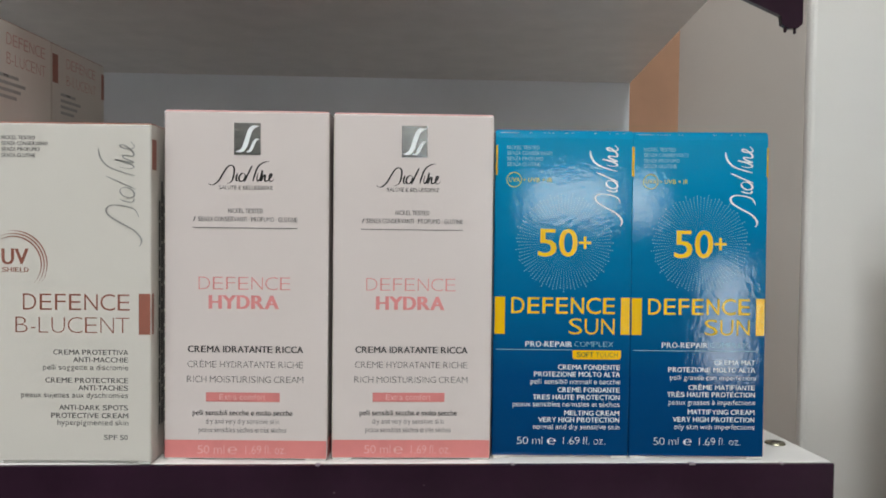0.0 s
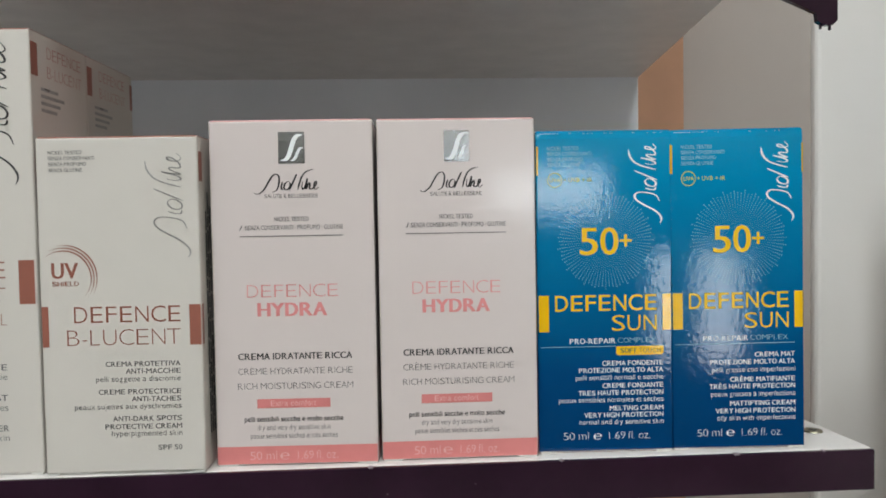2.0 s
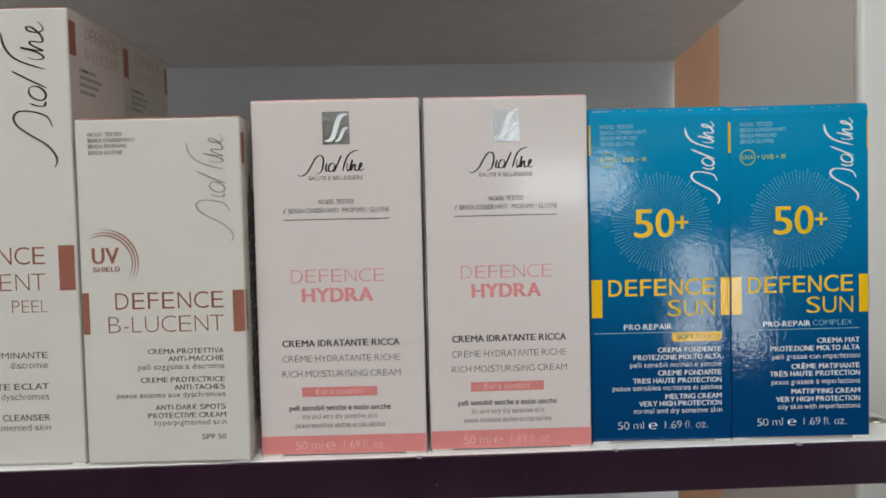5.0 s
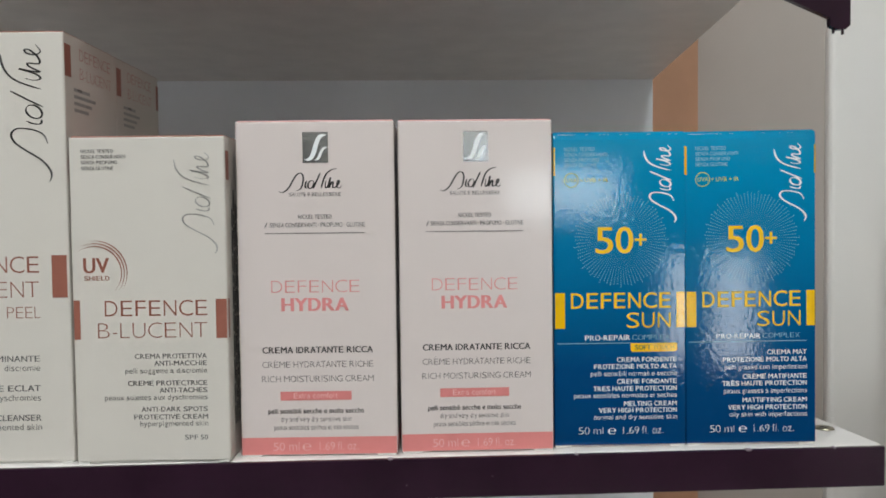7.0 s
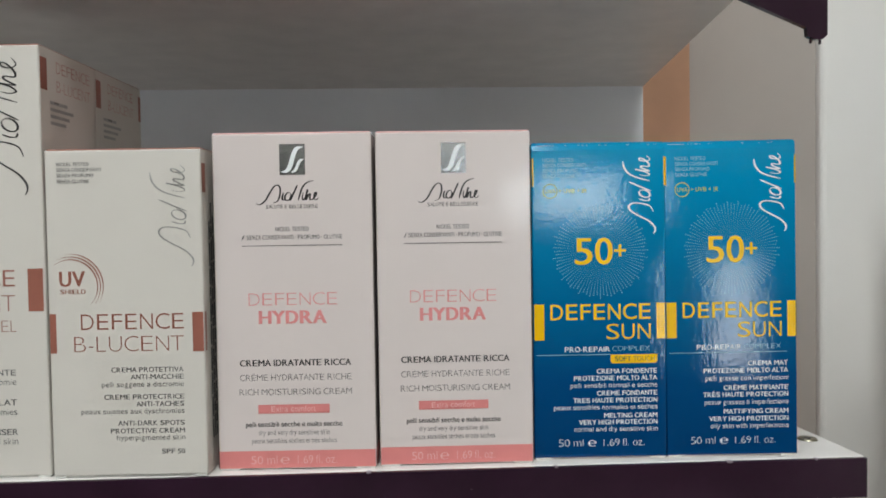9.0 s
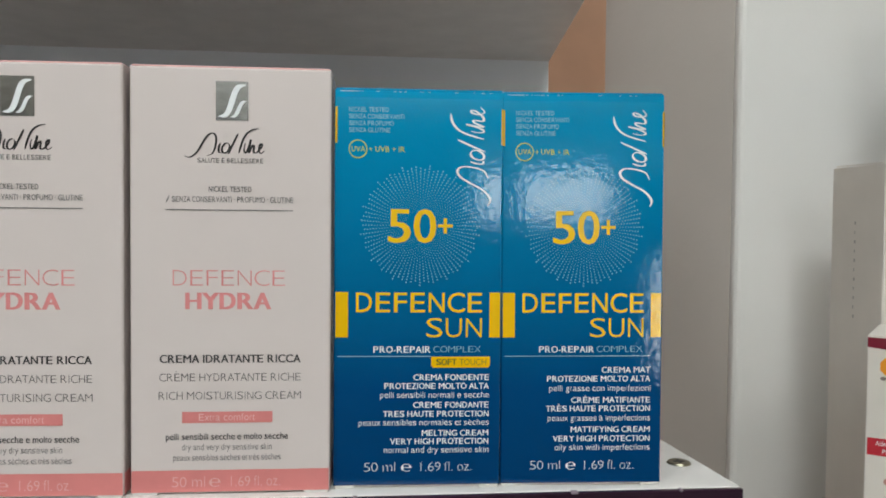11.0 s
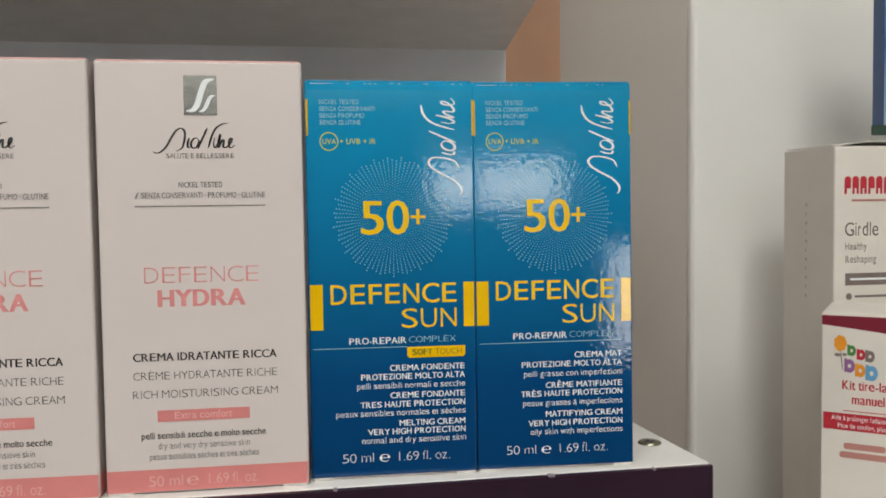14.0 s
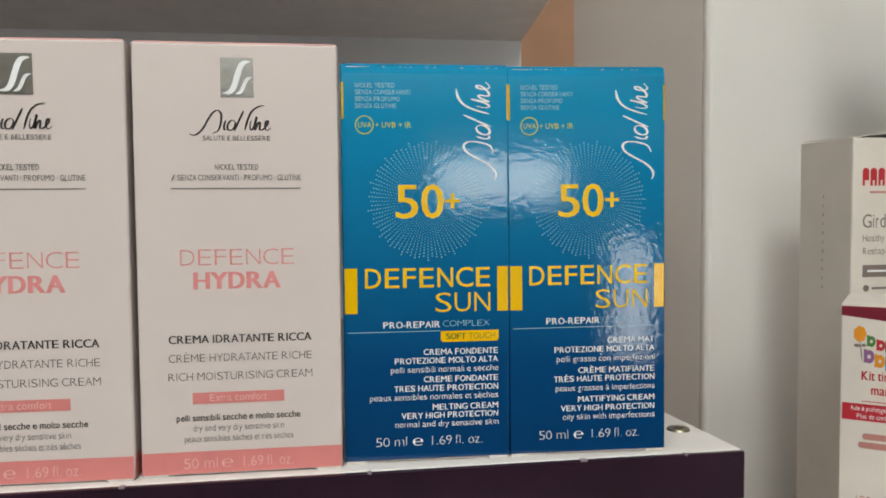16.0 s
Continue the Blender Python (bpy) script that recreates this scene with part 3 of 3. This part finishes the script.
def blue_sun_box(x0, x1, y, tilt, label, lines, soft_touch, lean=0.0):
    w, h, d = x1 - x0, 0.1188, 0.040
    k = w * 1000 / 49.6
    box = carton("sun_cream_box", label, w, h, d, BLUE_BOARD, BLUE_BOARD, pose((x0 + x1) / 2, y + d / 2, SHELF_Z, 0, lean, tilt), "row of cosmetic boxes", 0.0058, 0.0005, 0.0024, 0.0004)
    size = (w, d)
    claims = Print()
    for body, x, base in (("NICKEL TESTED", 15.7, 112.2), ("SENZA CONSERVANTI", 20.3, 110.2), ("SENZA PROFUMO", 17.2, 108.2), ("SENZA GLUTINE", 16.2, 106.2)):
        claims.text(body, 4.2 * k, x * k, base, 1.32)
    claims.done("claim_text", PALE_BLUE_INK, box, "pale lettering", size=size)
    filters = Print()
    filters.ring(6.85 * k, 101.25, 2.6, 0.26)
    filters.text("UVA", 5.0 * k, 8.9 * k, 100.5, 1.55)
    filters.text("+ UVB + IR", 10.1 * k, 20.5 * k, 100.5, 1.55)
    filters.done("filter_text", LIME_INK, box, "lime-yellow lettering with a ring", size=size)
    mark = Print()
    mark.flourish(33.9 * k, 45.8 * k, 85.0, 114.1, 0.75, upright=True)
    mark.done("brand_mark", WHITE_INK, box, "white upright pen flourish", size=size)
    rays = Print()
    for i in range(80):
        a = 2 * math.pi * i / 80
        for j in range(16):
            r = 4.9 + 0.86 * j - (0.43 if i % 2 else 0)
            if j == 15 and i % 3:
                continue
            rays.disc(25.2 * k + r * math.cos(a), 78.8 + r * math.sin(a), 0.09 + 0.009 * j, 5)
    rays.done("sunburst", DOT_INK, box, "sunburst of pale dots", size=size)
    factor = Print()
    factor.text("50", 15.7 * k, 30.0 * k, 73.7, 9.9, 0.012)
    factor.bar(30.4 * k, 34.8 * k, 78.3, 79.2)
    factor.bar(32.1 * k, 33.1 * k, 76.5, 78.296)
    factor.bar(32.1 * k, 33.1 * k, 79.204, 81.0)
    factor.done("factor_number", YELLOW_INK, box, "large yellow numerals", size=size, lift=0.0002)
    title = Print()
    title.text("DEFENCE", 6.5 * k, 43.8 * k, 52.9, 5.85, 0.004)
    title.done("title", YELLOW_INK, box, "yellow lettering", size=size)
    line = Print()
    line.text("SUN", 27.3 * k, 43.8 * k, 45.4, 5.8, -0.008)
    line.done("product_line", YELLOW_INK, box, "thin yellow lettering", size=size)
    for a, b, face in ((0.5, 4.2, "front"), (46.0, 49.2, "front"), (36.3, 39.4, "left"), (0.4, 3.8, "right")):
        bar = Print()
        bar.bar(a * (k if face == "front" else 1), b * (k if face == "front" else 1), 45.4, 58.9)
        bar.done("colour_bar", YELLOW_BAR, box, size=size, face=face)
    for a, b, face in ((35.0, 39.6, "left"), (0.4, 4.8, "right"), (0.25, 0.85, "front"), (w * 1000 - 0.6, w * 1000 - 0.2, "front")):
        bar = Print()
        bar.bar(a, b, 103.0, 113.6)
        bar.done("side_bar", YELLOW_BAR, box, size=size, face=face)
    rule = Print()
    rule.bar(1.2 * k, (28.7 if soft_touch else 46.0) * k, 39.6, 39.8)
    rule.text("COMPLEX", 29.4 * k, 43.5 * k, 40.9, 1.9, -0.02)
    rule.done("rule", PALE_BLUE_INK, box, size=size)
    if soft_touch:
        chip = Print()
        chip.bar(28.8 * k, 46.3 * k, 36.8, 39.6)
        chip.bar(29.2 * k, 45.9 * k, 36.3, 36.796)
        chip.done("touch_strip", YELLOW_BAR, box, "yellow printed strip", size=size)
        words = Print()
        words.text("SOFT", 30.3 * k, 36.4 * k, 37.1, 1.8, 0.025)
        words.text("TOUCH", 37.2 * k, 45.2 * k, 37.1, 1.8, -0.012)
        words.done("touch_text", GREEN_INK, box, size=size, lift=0.0002)
    strong, light = Print(), Print()
    strong.text("PRO-REPAIR", 11.7 * k, 28.6 * k, 40.8, 1.9, 0.012)
    for i, (body, x, base) in enumerate(lines):
        if i % 3 < 2:
            strong.text(body, x * k, 46.1 * k, base, 1.75, 0.011)
        else:
            light.text(body, x * k, 46.2 * k, base, 1.75, -0.008)
    light.text("50 ml", 9.1 * k, 18.4 * k, 5.0, 2.75, -0.022)
    light.text("\u212e", 20.1 * k, 23.2 * k, 5.0, 2.9)
    light.text("1.69 fl. oz.", 25.3 * k, 41.3 * k, 5.0, 2.75, -0.022)
    strong.done("description", WHITE_INK, box, "white lettering", size=size)
    light.done("translation", WHITE_INK, box, size=size)
    # pale dashes for both worn board and glints on the top crease
    wear = Print()
    rnd = random.Random(int(x0 * 1e4))
    for i in range(26):
        a = rnd.uniform(1.0, 13.0) if rnd.random() < 0.7 else rnd.uniform(13.0, 46.0)
        wear.bar(a, a + rnd.uniform(0.1, 1.3), 118.1 + rnd.uniform(0, 0.12), 118.28 + rnd.uniform(0, 0.06))
    wear.done("edge_wear_glint", RAW_BOARD, box, "white wear and painted glints along the top crease", size=size)
    return box


blue_sun_box(0.0316, 0.0817, 0.2862, 0.3, "glossy blue sun-cream carton with yellow soft-touch strip",
             (("CREMA FONDENTE", 23.6, 32.5), ("PROTEZIONE MOLTO ALTA", 15.0, 29.9), ("pelli sensibili normali e secche", 13.8, 27.2),
              ("CREME FONDANTE", 23.6, 24.2), ("TRES HAUTE PROTECTION", 14.7, 21.5), ("peaux sensibles normales et sèches", 7.5, 18.9),
              ("MELTING CREAM", 26.2, 15.7), ("VERY HIGH PROTECTION", 16.8, 13.2), ("normal and dry sensitive skin", 15.0, 10.6)), True)
blue_sun_box(0.0826, 0.1318, 0.2866, -1.3, "glossy blue mattifying sun-cream carton beside the shelf's end",
             (("CREMA MAT", 31.0, 34.6), ("PROTEZIONE MOLTO ALTA", 14.2, 31.9), ("pelli grasse con imperfezioni", 14.9, 29.0),
              ("CRÈME MATIFIANTE", 21.7, 25.4), ("TRÈS HAUTE PROTECTION", 13.9, 22.8), ("peaux grasses à imperfections", 14.5, 19.9),
              ("MATTIFYING CREAM", 21.6, 16.4), ("VERY HIGH PROTECTION", 16.1, 13.6), ("oily skin with imperfections", 16.7, 10.9)), False, -0.35)


def white_spot_box():
    x0, x1, y = -0.1434, -0.0878, 0.2740
    w, h, d = x1 - x0, 0.1180, 0.042
    box = carton("spot_cream_box", "matt white anti-spot cream carton with copper-brown print", w, h, d, MATT_BOARD, BROWN_INK,
                 pose((x0 + x1) / 2, y + d / 2, SHELF_Z), "row of cosmetic boxes", 0.004)
    size = (w, d)
    k = w * 1000 / 57.0
    claims = Print()
    for body, x, base in (("NICKEL TESTED", 16.3, 112.4), ("SENZA CONSERVANTI", 20.7, 110.4), ("SENZA PROFUMO", 17.8, 108.4), ("SENZA GLUTINE", 16.3, 106.3)):
        claims.text(body, 4.4 * k, x * k, base, 1.25, 0.01)
    claims.done("claim_text", GREY_INK, box, size=size)
    mark = Print()
    mark.flourish(38.4 * k, 53.6 * k, 76.0, 112.2, 0.62, upright=True)
    mark.done("brand_mark", PALE_GREY_INK, box, "silver-grey upright pen flourish", size=size)
    shield = Print()
    shield.text("UV", 4.2 * k, 13.8 * k, 69.4, 5.4, 0.025)
    shield.text("SHIELD", 4.4 * k, 13.8 * k, 66.7, 1.6, 0.02)
    for r, a, b in ((9.6, -42, 128), (10.6, -38, 116), (11.6, -30, 100)):
        shield.ring(8.4 * k, 69.4, r, 0.5, a, b, taper=True)
    shield.done("shield_mark", BROWN_INK, box, "brown lettering with arcs", size=size)
    title = Print()
    title.text("DEFENCE", 11.7 * k, 49.4 * k, 53.6, 5.8, -0.012)
    title.done("title", BROWN_INK, box, "copper-brown lettering", size=size)
    line = Print()
    line.text("B-LUCENT", 9.0 * k, 49.3 * k, 45.6, 5.8, -0.024)
    line.done("product_line", BROWN_INK, box, "thin copper-brown lettering", size=size)
    for a, b, face in ((0.3, 2.6, "front"), (52.6 * k, w * 1000 - 0.3, "front"), (0.3, 2.4, "right")):
        bar = Print()
        bar.bar(a, b, 45.4, 59.6)
        bar.done("colour_bar", BROWN_INK, box, size=size, face=face)
    bar = Print()
    bar.bar(0.5, 5.0, 102.5, 113.0)
    bar.done("side_bar", BROWN_INK, box, size=size, face="right")
    bar = Print()
    bar.bar(36.5, 41.0, 102.5, 113.0)
    bar.done("side_bar", BROWN_INK, box, size=size, face="left")
    strong, light = Print(), Print()
    for i, (body, x, base) in enumerate((("CREMA PROTETTIVA", 22.3, 38.2), ("ANTI-MACCHIE", 29.4, 35.6), ("pelli soggette a discromie", 18.7, 32.9),
                                         ("CREME PROTECTRICE", 19.5, 28.4), ("ANTI-TACHES", 31.2, 25.8), ("peaux sujettes aux dyschromies", 10.9, 23.2),
                                         ("ANTI-DARK SPOTS", 24.3, 18.9), ("PROTECTIVE CREAM", 21.5, 16.1), ("hyperpigmented skin", 23.7, 13.6))):
        (strong if i % 3 < 2 else light).text(body, x * k, 48.9 * k, base, 1.75, 0.016 if i % 3 < 2 else -0.002)
    strong.text("SPF 50", 40.1 * k, 48.7 * k, 8.5, 1.75, 0.011)
    strong.done("description", GREY_INK, box, size=size)
    light.done("translation", GREY_INK, box, size=size)
    rnd = random.Random(5)
    rows = Print()
    for col in (7.5, 10.0, 12.5, 15.0):
        z = 12.0
        while z < 92:
            run = rnd.uniform(3, 9)
            rows.bar(col, col + 1.5, z, z + run)
            z += run + 1.0
    rows.done("side_text", BLACK_INK, box, "columns of dark small print", size=size, face="right")
    band = Print()
    band.bar(0.4, 41, 0.8, 7.0)
    band.done("side_band", MATT_BOARD, box, size=size, face="right")
    return box


white_spot_box()


def tall_peel_box(x1, y, d, label, front_print):
    w, h = 0.0575, 0.1560
    box = carton("peel_box", label, w, h, d, MATT_BOARD, BROWN_INK, pose(x1 - w / 2, y + d / 2, SHELF_Z, 0, 0, 0), "row of cosmetic boxes", 0.004)
    size, e = (w, d), w * 1000
    if front_print:
        mark = Print()
        mark.flourish(e - 22.5, e - 5.4, 102.4, 151.5, 0.85, upright=True)
        mark.done("brand_mark", BLACK_INK, box, "black upright pen flourish", size=size)
        title = Print()
        title.text("DEFENCE", e - 49, e - 11.0, 69.6, 6.1, -0.012)
        title.text("B-LUCENT", e - 51.5, e - 11.2, 60.6, 6.1, -0.022)
        title.text("PEEL", e - 23.0, e - 11.0, 53.1, 4.4, -0.024)
        title.done("title", BROWN_INK, box, "copper-brown lettering", size=size)
        bar = Print()
        bar.bar(e - 6.4, e - 0.9, 60.6, 76.0)
        bar.done("colour_bar", BROWN_INK, box, size=size)
        rows = Print()
        for body, x, base, weight in (("ILLUMINANTE", 35, 37.4, 0.012), ("discromie", 24.5, 34.0, -0.006), ("TE ECLAT", 29.6, 26.6, 0.016),
                                      ("dyschromies", 28.0, 23.1, -0.006), ("CLEANSER", 28.0, 15.8, 0.012), ("pigmented skin", 33.0, 12.4, -0.006)):
            rows.text(body, e - x, e - 11.6, base, 2.15, weight)
        rows.done("description", GREY_INK, box, size=size)
    for a, b in ((0.4, 5.6),) if front_print else ((0.4, 5.4), (d * 1000 - 3.4, d * 1000 - 0.4)):
        side = Print()
        side.bar(a, b, 140.6, 152.2)
        side.done("side_bar", BROWN_INK, box, size=size, face="right")
    words = Print()
    words.text("DEFENCE", 13.0, 42.0, 148.0, 4.4, -0.02)
    words.text("B-LUCENT", 13.0, 42.4, 141.0, 4.4, -0.024)
    words.done("side_title", ROSE_INK, box, size=size, face="right")
    small = Print()
    for i, run in enumerate((14.0, 19.0, 15.5, 12.5)):
        small.bar(7.5, 7.5 + run, 136.0 - 2.5 * i, 137.2 - 2.5 * i)
    small.done("side_text", PALE_GREY_INK, box, "rows of grey small print", size=size, face="right")
    return box


tall_peel_box(-0.1450, 0.2758, 0.0475, "tall matt white peel carton with copper-brown print", True)
tall_peel_box(-0.1452, 0.3242, 0.0520, "tall matt white peel carton standing behind another", False)

# ---- the neighbouring bay ----
low = thing("side_shelf", "white laminate shelf beyond the pillar edge, with an added unseen front that bounces light", "shelf", pose(0, 0, 0))
# front of the board is extended out of view to bounce light on the pillar
part("board", block(0.21, 1.1, 0.15, 0.55, 1.058, 1.080, 0.001, 2), SHELF_TOP, low)
part("support", block(0.34, 1.1, 0.53, 0.55, 0.0, 1.058, 0.001, 1), WHITE_LAMINATE, low)


def girdle_box():
    w, h, d = 0.150, 0.239, 0.052
    box = carton("girdle_box", "tall off-white girdle carton with red and grey print", w, h, d, WHITE_BOARD, WHITE_BOARD,
                 pose(0.327, 0.489, 1.080, 0, 0, 2.2) @ pose(w / 2, d / 2, 0), "boxes of the next bay", 0.008, 0.0012)
    size = (w, d)
    logo = Print()
    for i in range(6):
        x = 6.3 + 5.1 * i
        logo.bar(x, x + 4.2, 194.6, 199.9)
        logo.disc(x + 2.1, 199.9, 2.1, 14, 0.9)
        logo.bar(x, x + 1.5, 191.4, 194.55)
        if i % 3:
            logo.bar(x + 2.7, x + 4.2, 191.4, 194.55)
    logo.done("brand_mark", RED_INK, box, "row of red logo shapes", size=size)
    words = Print()
    words.text("Girdle", 6.8, 28.6, 166.8, 7.8, 0.004)
    words.text("Healthy", 7.2, 21.2, 158.6, 4.0, 0.0)
    words.text("Reshaping", 7.4, 27.2, 151.0, 4.0, 0.0)
    words.done("title", TAUPE_INK, box, "grey lettering", size=size)
    strip = Print()
    strip.bar(7.3, 70, 137.6, 144.8)
    strip.disc(9.8, 131, 2.0)
    strip.bar(13.5, 60, 130.3, 131.7)
    strip.done("strip", TAUPE_INK, box, "dark grey strip", size=size)
    small = Print()
    small.bar(11, 52, 187.0, 188.2)
    small.done("small_print", ROSE_INK, box, size=size, lift=0.0002)
    pale = Print()
    pale.bar(10.5, 48, 140.6, 141.8)
    pale.done("strip_print", WHITE_INK, box, size=size, lift=0.0002)
    side = Print()
    for i in range(11):
        side.bar(24.0, 25.6 - 0.5 * (i % 2), 128.5 + 5.6 * i, 130.4 + 5.6 * i)
    side.done("side_text", FAINT_INK, box, "column of pale grey small print", size=size, face="left")
    for ob in SLEEVES[box.name].children:
        ob.location.z = 0.020
    flap = bmesh.new()
    rows = []
    for i in range(13):
        u = i / 12
        z = h + 0.0007 + 0.0026 * math.sin(math.pi * u) ** 1.5
        rows.append([flap.verts.new((-w / 2 + 0.001 + 0.06 * u, y, z + dz)) for y, dz in ((-d / 2 + 0.004, 0.0), (d / 2 - 0.002, 0.0006), (d / 2 - 0.002, 0.0012), (-d / 2 + 0.004, 0.0006))])
    for a, b in zip(rows, rows[1:]):
        for j in range(4):
            flap.faces.new((a[j], a[(j + 1) % 4], b[(j + 1) % 4], b[j]))
    flap.faces.new(rows[0])
    flap.faces.new(rows[-1][::-1])
    bmesh.ops.recalc_face_normals(flap, faces=flap.faces)
    part("dust_flap", flap, WHITE_BOARD, box, "sprung top flap, slightly open")
    return box


girdle_box()


def pump_box():
    w, h, d = 0.120, 0.1496, 0.056
    box = carton("breast_pump_box", "white breast-pump carton with burgundy band and red strip", w, h, d, WHITE_BOARD, WHITE_BOARD,
                 pose(0.283, 0.430, 1.080, 0, 0, -37) @ pose(w / 2, d / 2, 0), "boxes of the next bay", 0.007, 0.001)
    size, top = (w, d), 149.6
    band = Print()
    band.add([(0.3, top - 5.2), (25, top - 7.7), (60, top - 13), (119, top - 15), (119, top - 0.4), (0.3, top - 0.4)], [(0, 1, 2, 3, 4, 5)])
    band.done("top_band", BURGUNDY_INK, box, "burgundy printed band", size=size)
    flower = Print()
    for i in range(7):
        flower.disc(9.7 + 2.3 * math.cos(0.9 * i), top - 14.3 + 2.3 * math.sin(0.9 * i), 1.9, 10)
    flower.disc(9.7, top - 14.3, 2.4, 14)
    flower.squeeze(6.5, 0.72).done("flower_mark", ORANGE_INK, box, "orange flower", size=size)
    stem = Print()
    stem.ribbon([(9.9 + 1.3 * t, top - 18 - 10 * t) for t in (0, 0.25, 0.5, 0.75, 1)], 0.7)
    stem.disc(8.0, top - 20.3, 2.1, 10, 0.45)
    stem.disc(12.2, top - 20.0, 1.6, 10, 0.5)
    stem.squeeze(6.5, 0.72).done("flower_stem", TAUPE_INK, box, size=size)
    for name, mat, x, z, r in (("logo_green", LEAF_INK, 16.8, -17.8, 2.5), ("logo_red", RED_INK, 22.7, -19.6, 2.5), ("logo_tan", TAUPE_INK, 28.2, -20.2, 2.7),
                               ("logo_purple", PURPLE_INK, 15.6, -25.6, 3.1), ("logo_amber", ORANGE_INK, 22.3, -27.6, 3.0), ("logo_blue", SKY_INK, 29.3, -28.6, 3.5)):
        shape = Print()
        shape.ring(x, top + z, r * 0.72, r * 0.75, 0, 360, 20)
        shape.bar(x - r * 1.08, x - r * 0.5, top + z - r, top + z + r * 1.2)
        shape.squeeze(6.5, 0.72).done(name, mat, box, size=size)
    words = Print()
    words.text("Kit tire-lait", 9.8, 33.0, top - 37.6, 4.5, 0.02)
    words.text("manuel", 14.2, 28.8, top - 44.8, 4.5, 0.02)
    words.bar(10.2, 60, top - 48.7, top - 48.3)
    words.done("title", RED_INK, box, "dark red lettering", size=size)
    amount = Print()
    amount.text("120", 7.6, 15.0, top - 103.0, 6.0, -0.01)
    amount.done("amount", ROSE_INK, box, size=size)
    strip = Print()
    strip.bar(1.2, 90, top - 58.5, top - 49.9)
    strip.done("strip", RED_INK, box, "red printed strip", size=size)
    lines = Print()
    lines.text("Aide à prolonger l'allaitement", 5.0, 34.5, top - 53.4, 2.3)
    lines.text("Plus de confort, plus", 8.0, 30.0, top - 57.3, 2.3)
    lines.done("strip_text", WHITE_INK, box, size=size, lift=0.0002)
    pills = Print()
    for x0, x1, z in ((11.7, 38, -66.4), (9.1, 44, -70.9)):
        pills.bar(x0 + 1.6, x1 - 1.6, top + z - 1.6, top + z + 1.6)
        pills.ring(x0 + 1.6, top + z, 0.8, 1.6, 90, 270, 10)
        pills.ring(x1 - 1.6, top + z, 0.8, 1.6, -90, 90, 10)
    pills.squeeze(8.0, 0.72).done("pill_strip", ROSE_INK, box, "dusty rose pill shapes", size=size)
    return box


pump_box()
glass = thing("glass_shelf", "clear glass shelf with a dark green edge", "shelf", pose(0, 0, 0))
pane = bmesh.new()
pane.faces.new([pane.verts.new((x, y, 1.3262)) for x, y in ((0.3545, 0.496), (1.1, 0.496), (1.1, 0.600), (0.424, 0.600))])
made = bmesh.ops.extrude_face_region(pane, geom=pane.faces[:])
bmesh.ops.translate(pane, vec=(0, 0, 0.0056), verts=[v for v in made["geom"] if isinstance(v, bmesh.types.BMVert)])
bmesh.ops.recalc_face_normals(pane, faces=pane.faces)
part("pane", pane, CLEAR_GLASS, glass).visible_shadow = False
part("front_edge", block(0.354, 1.1, 0.494, 0.4958, 1.3260, 1.3320, 0.0004, 1), GLASS_EDGE, glass, "dark green polished edge")
sky_box = carton("blue_carton", "sky-blue and white carton on the glass shelf", 0.06, 0.125, 0.012, SKY_BOARD, WHITE_BOARD,
                 pose(0.3640, 0.498, 1.3318, 0, 0, -2) @ pose(0.03, 0.006, 0), "boxes of the next bay", 0.004)
# navy over the left side: its shading towards dark is painted on
edge = Print()
edge.bar(0.6, 11.6, 0.8, 124.0)
edge.done("side_shade", NAVY_SHADE, sky_box, "navy side, its shading put into the colour", size=(0.06, 0.012), face="left")
spots = Print()
spots.bar(3.0, 50, 28.0, 31.0)
spots.done("small_print", RED_INK, sky_box, "red small print", size=(0.06, 0.012))
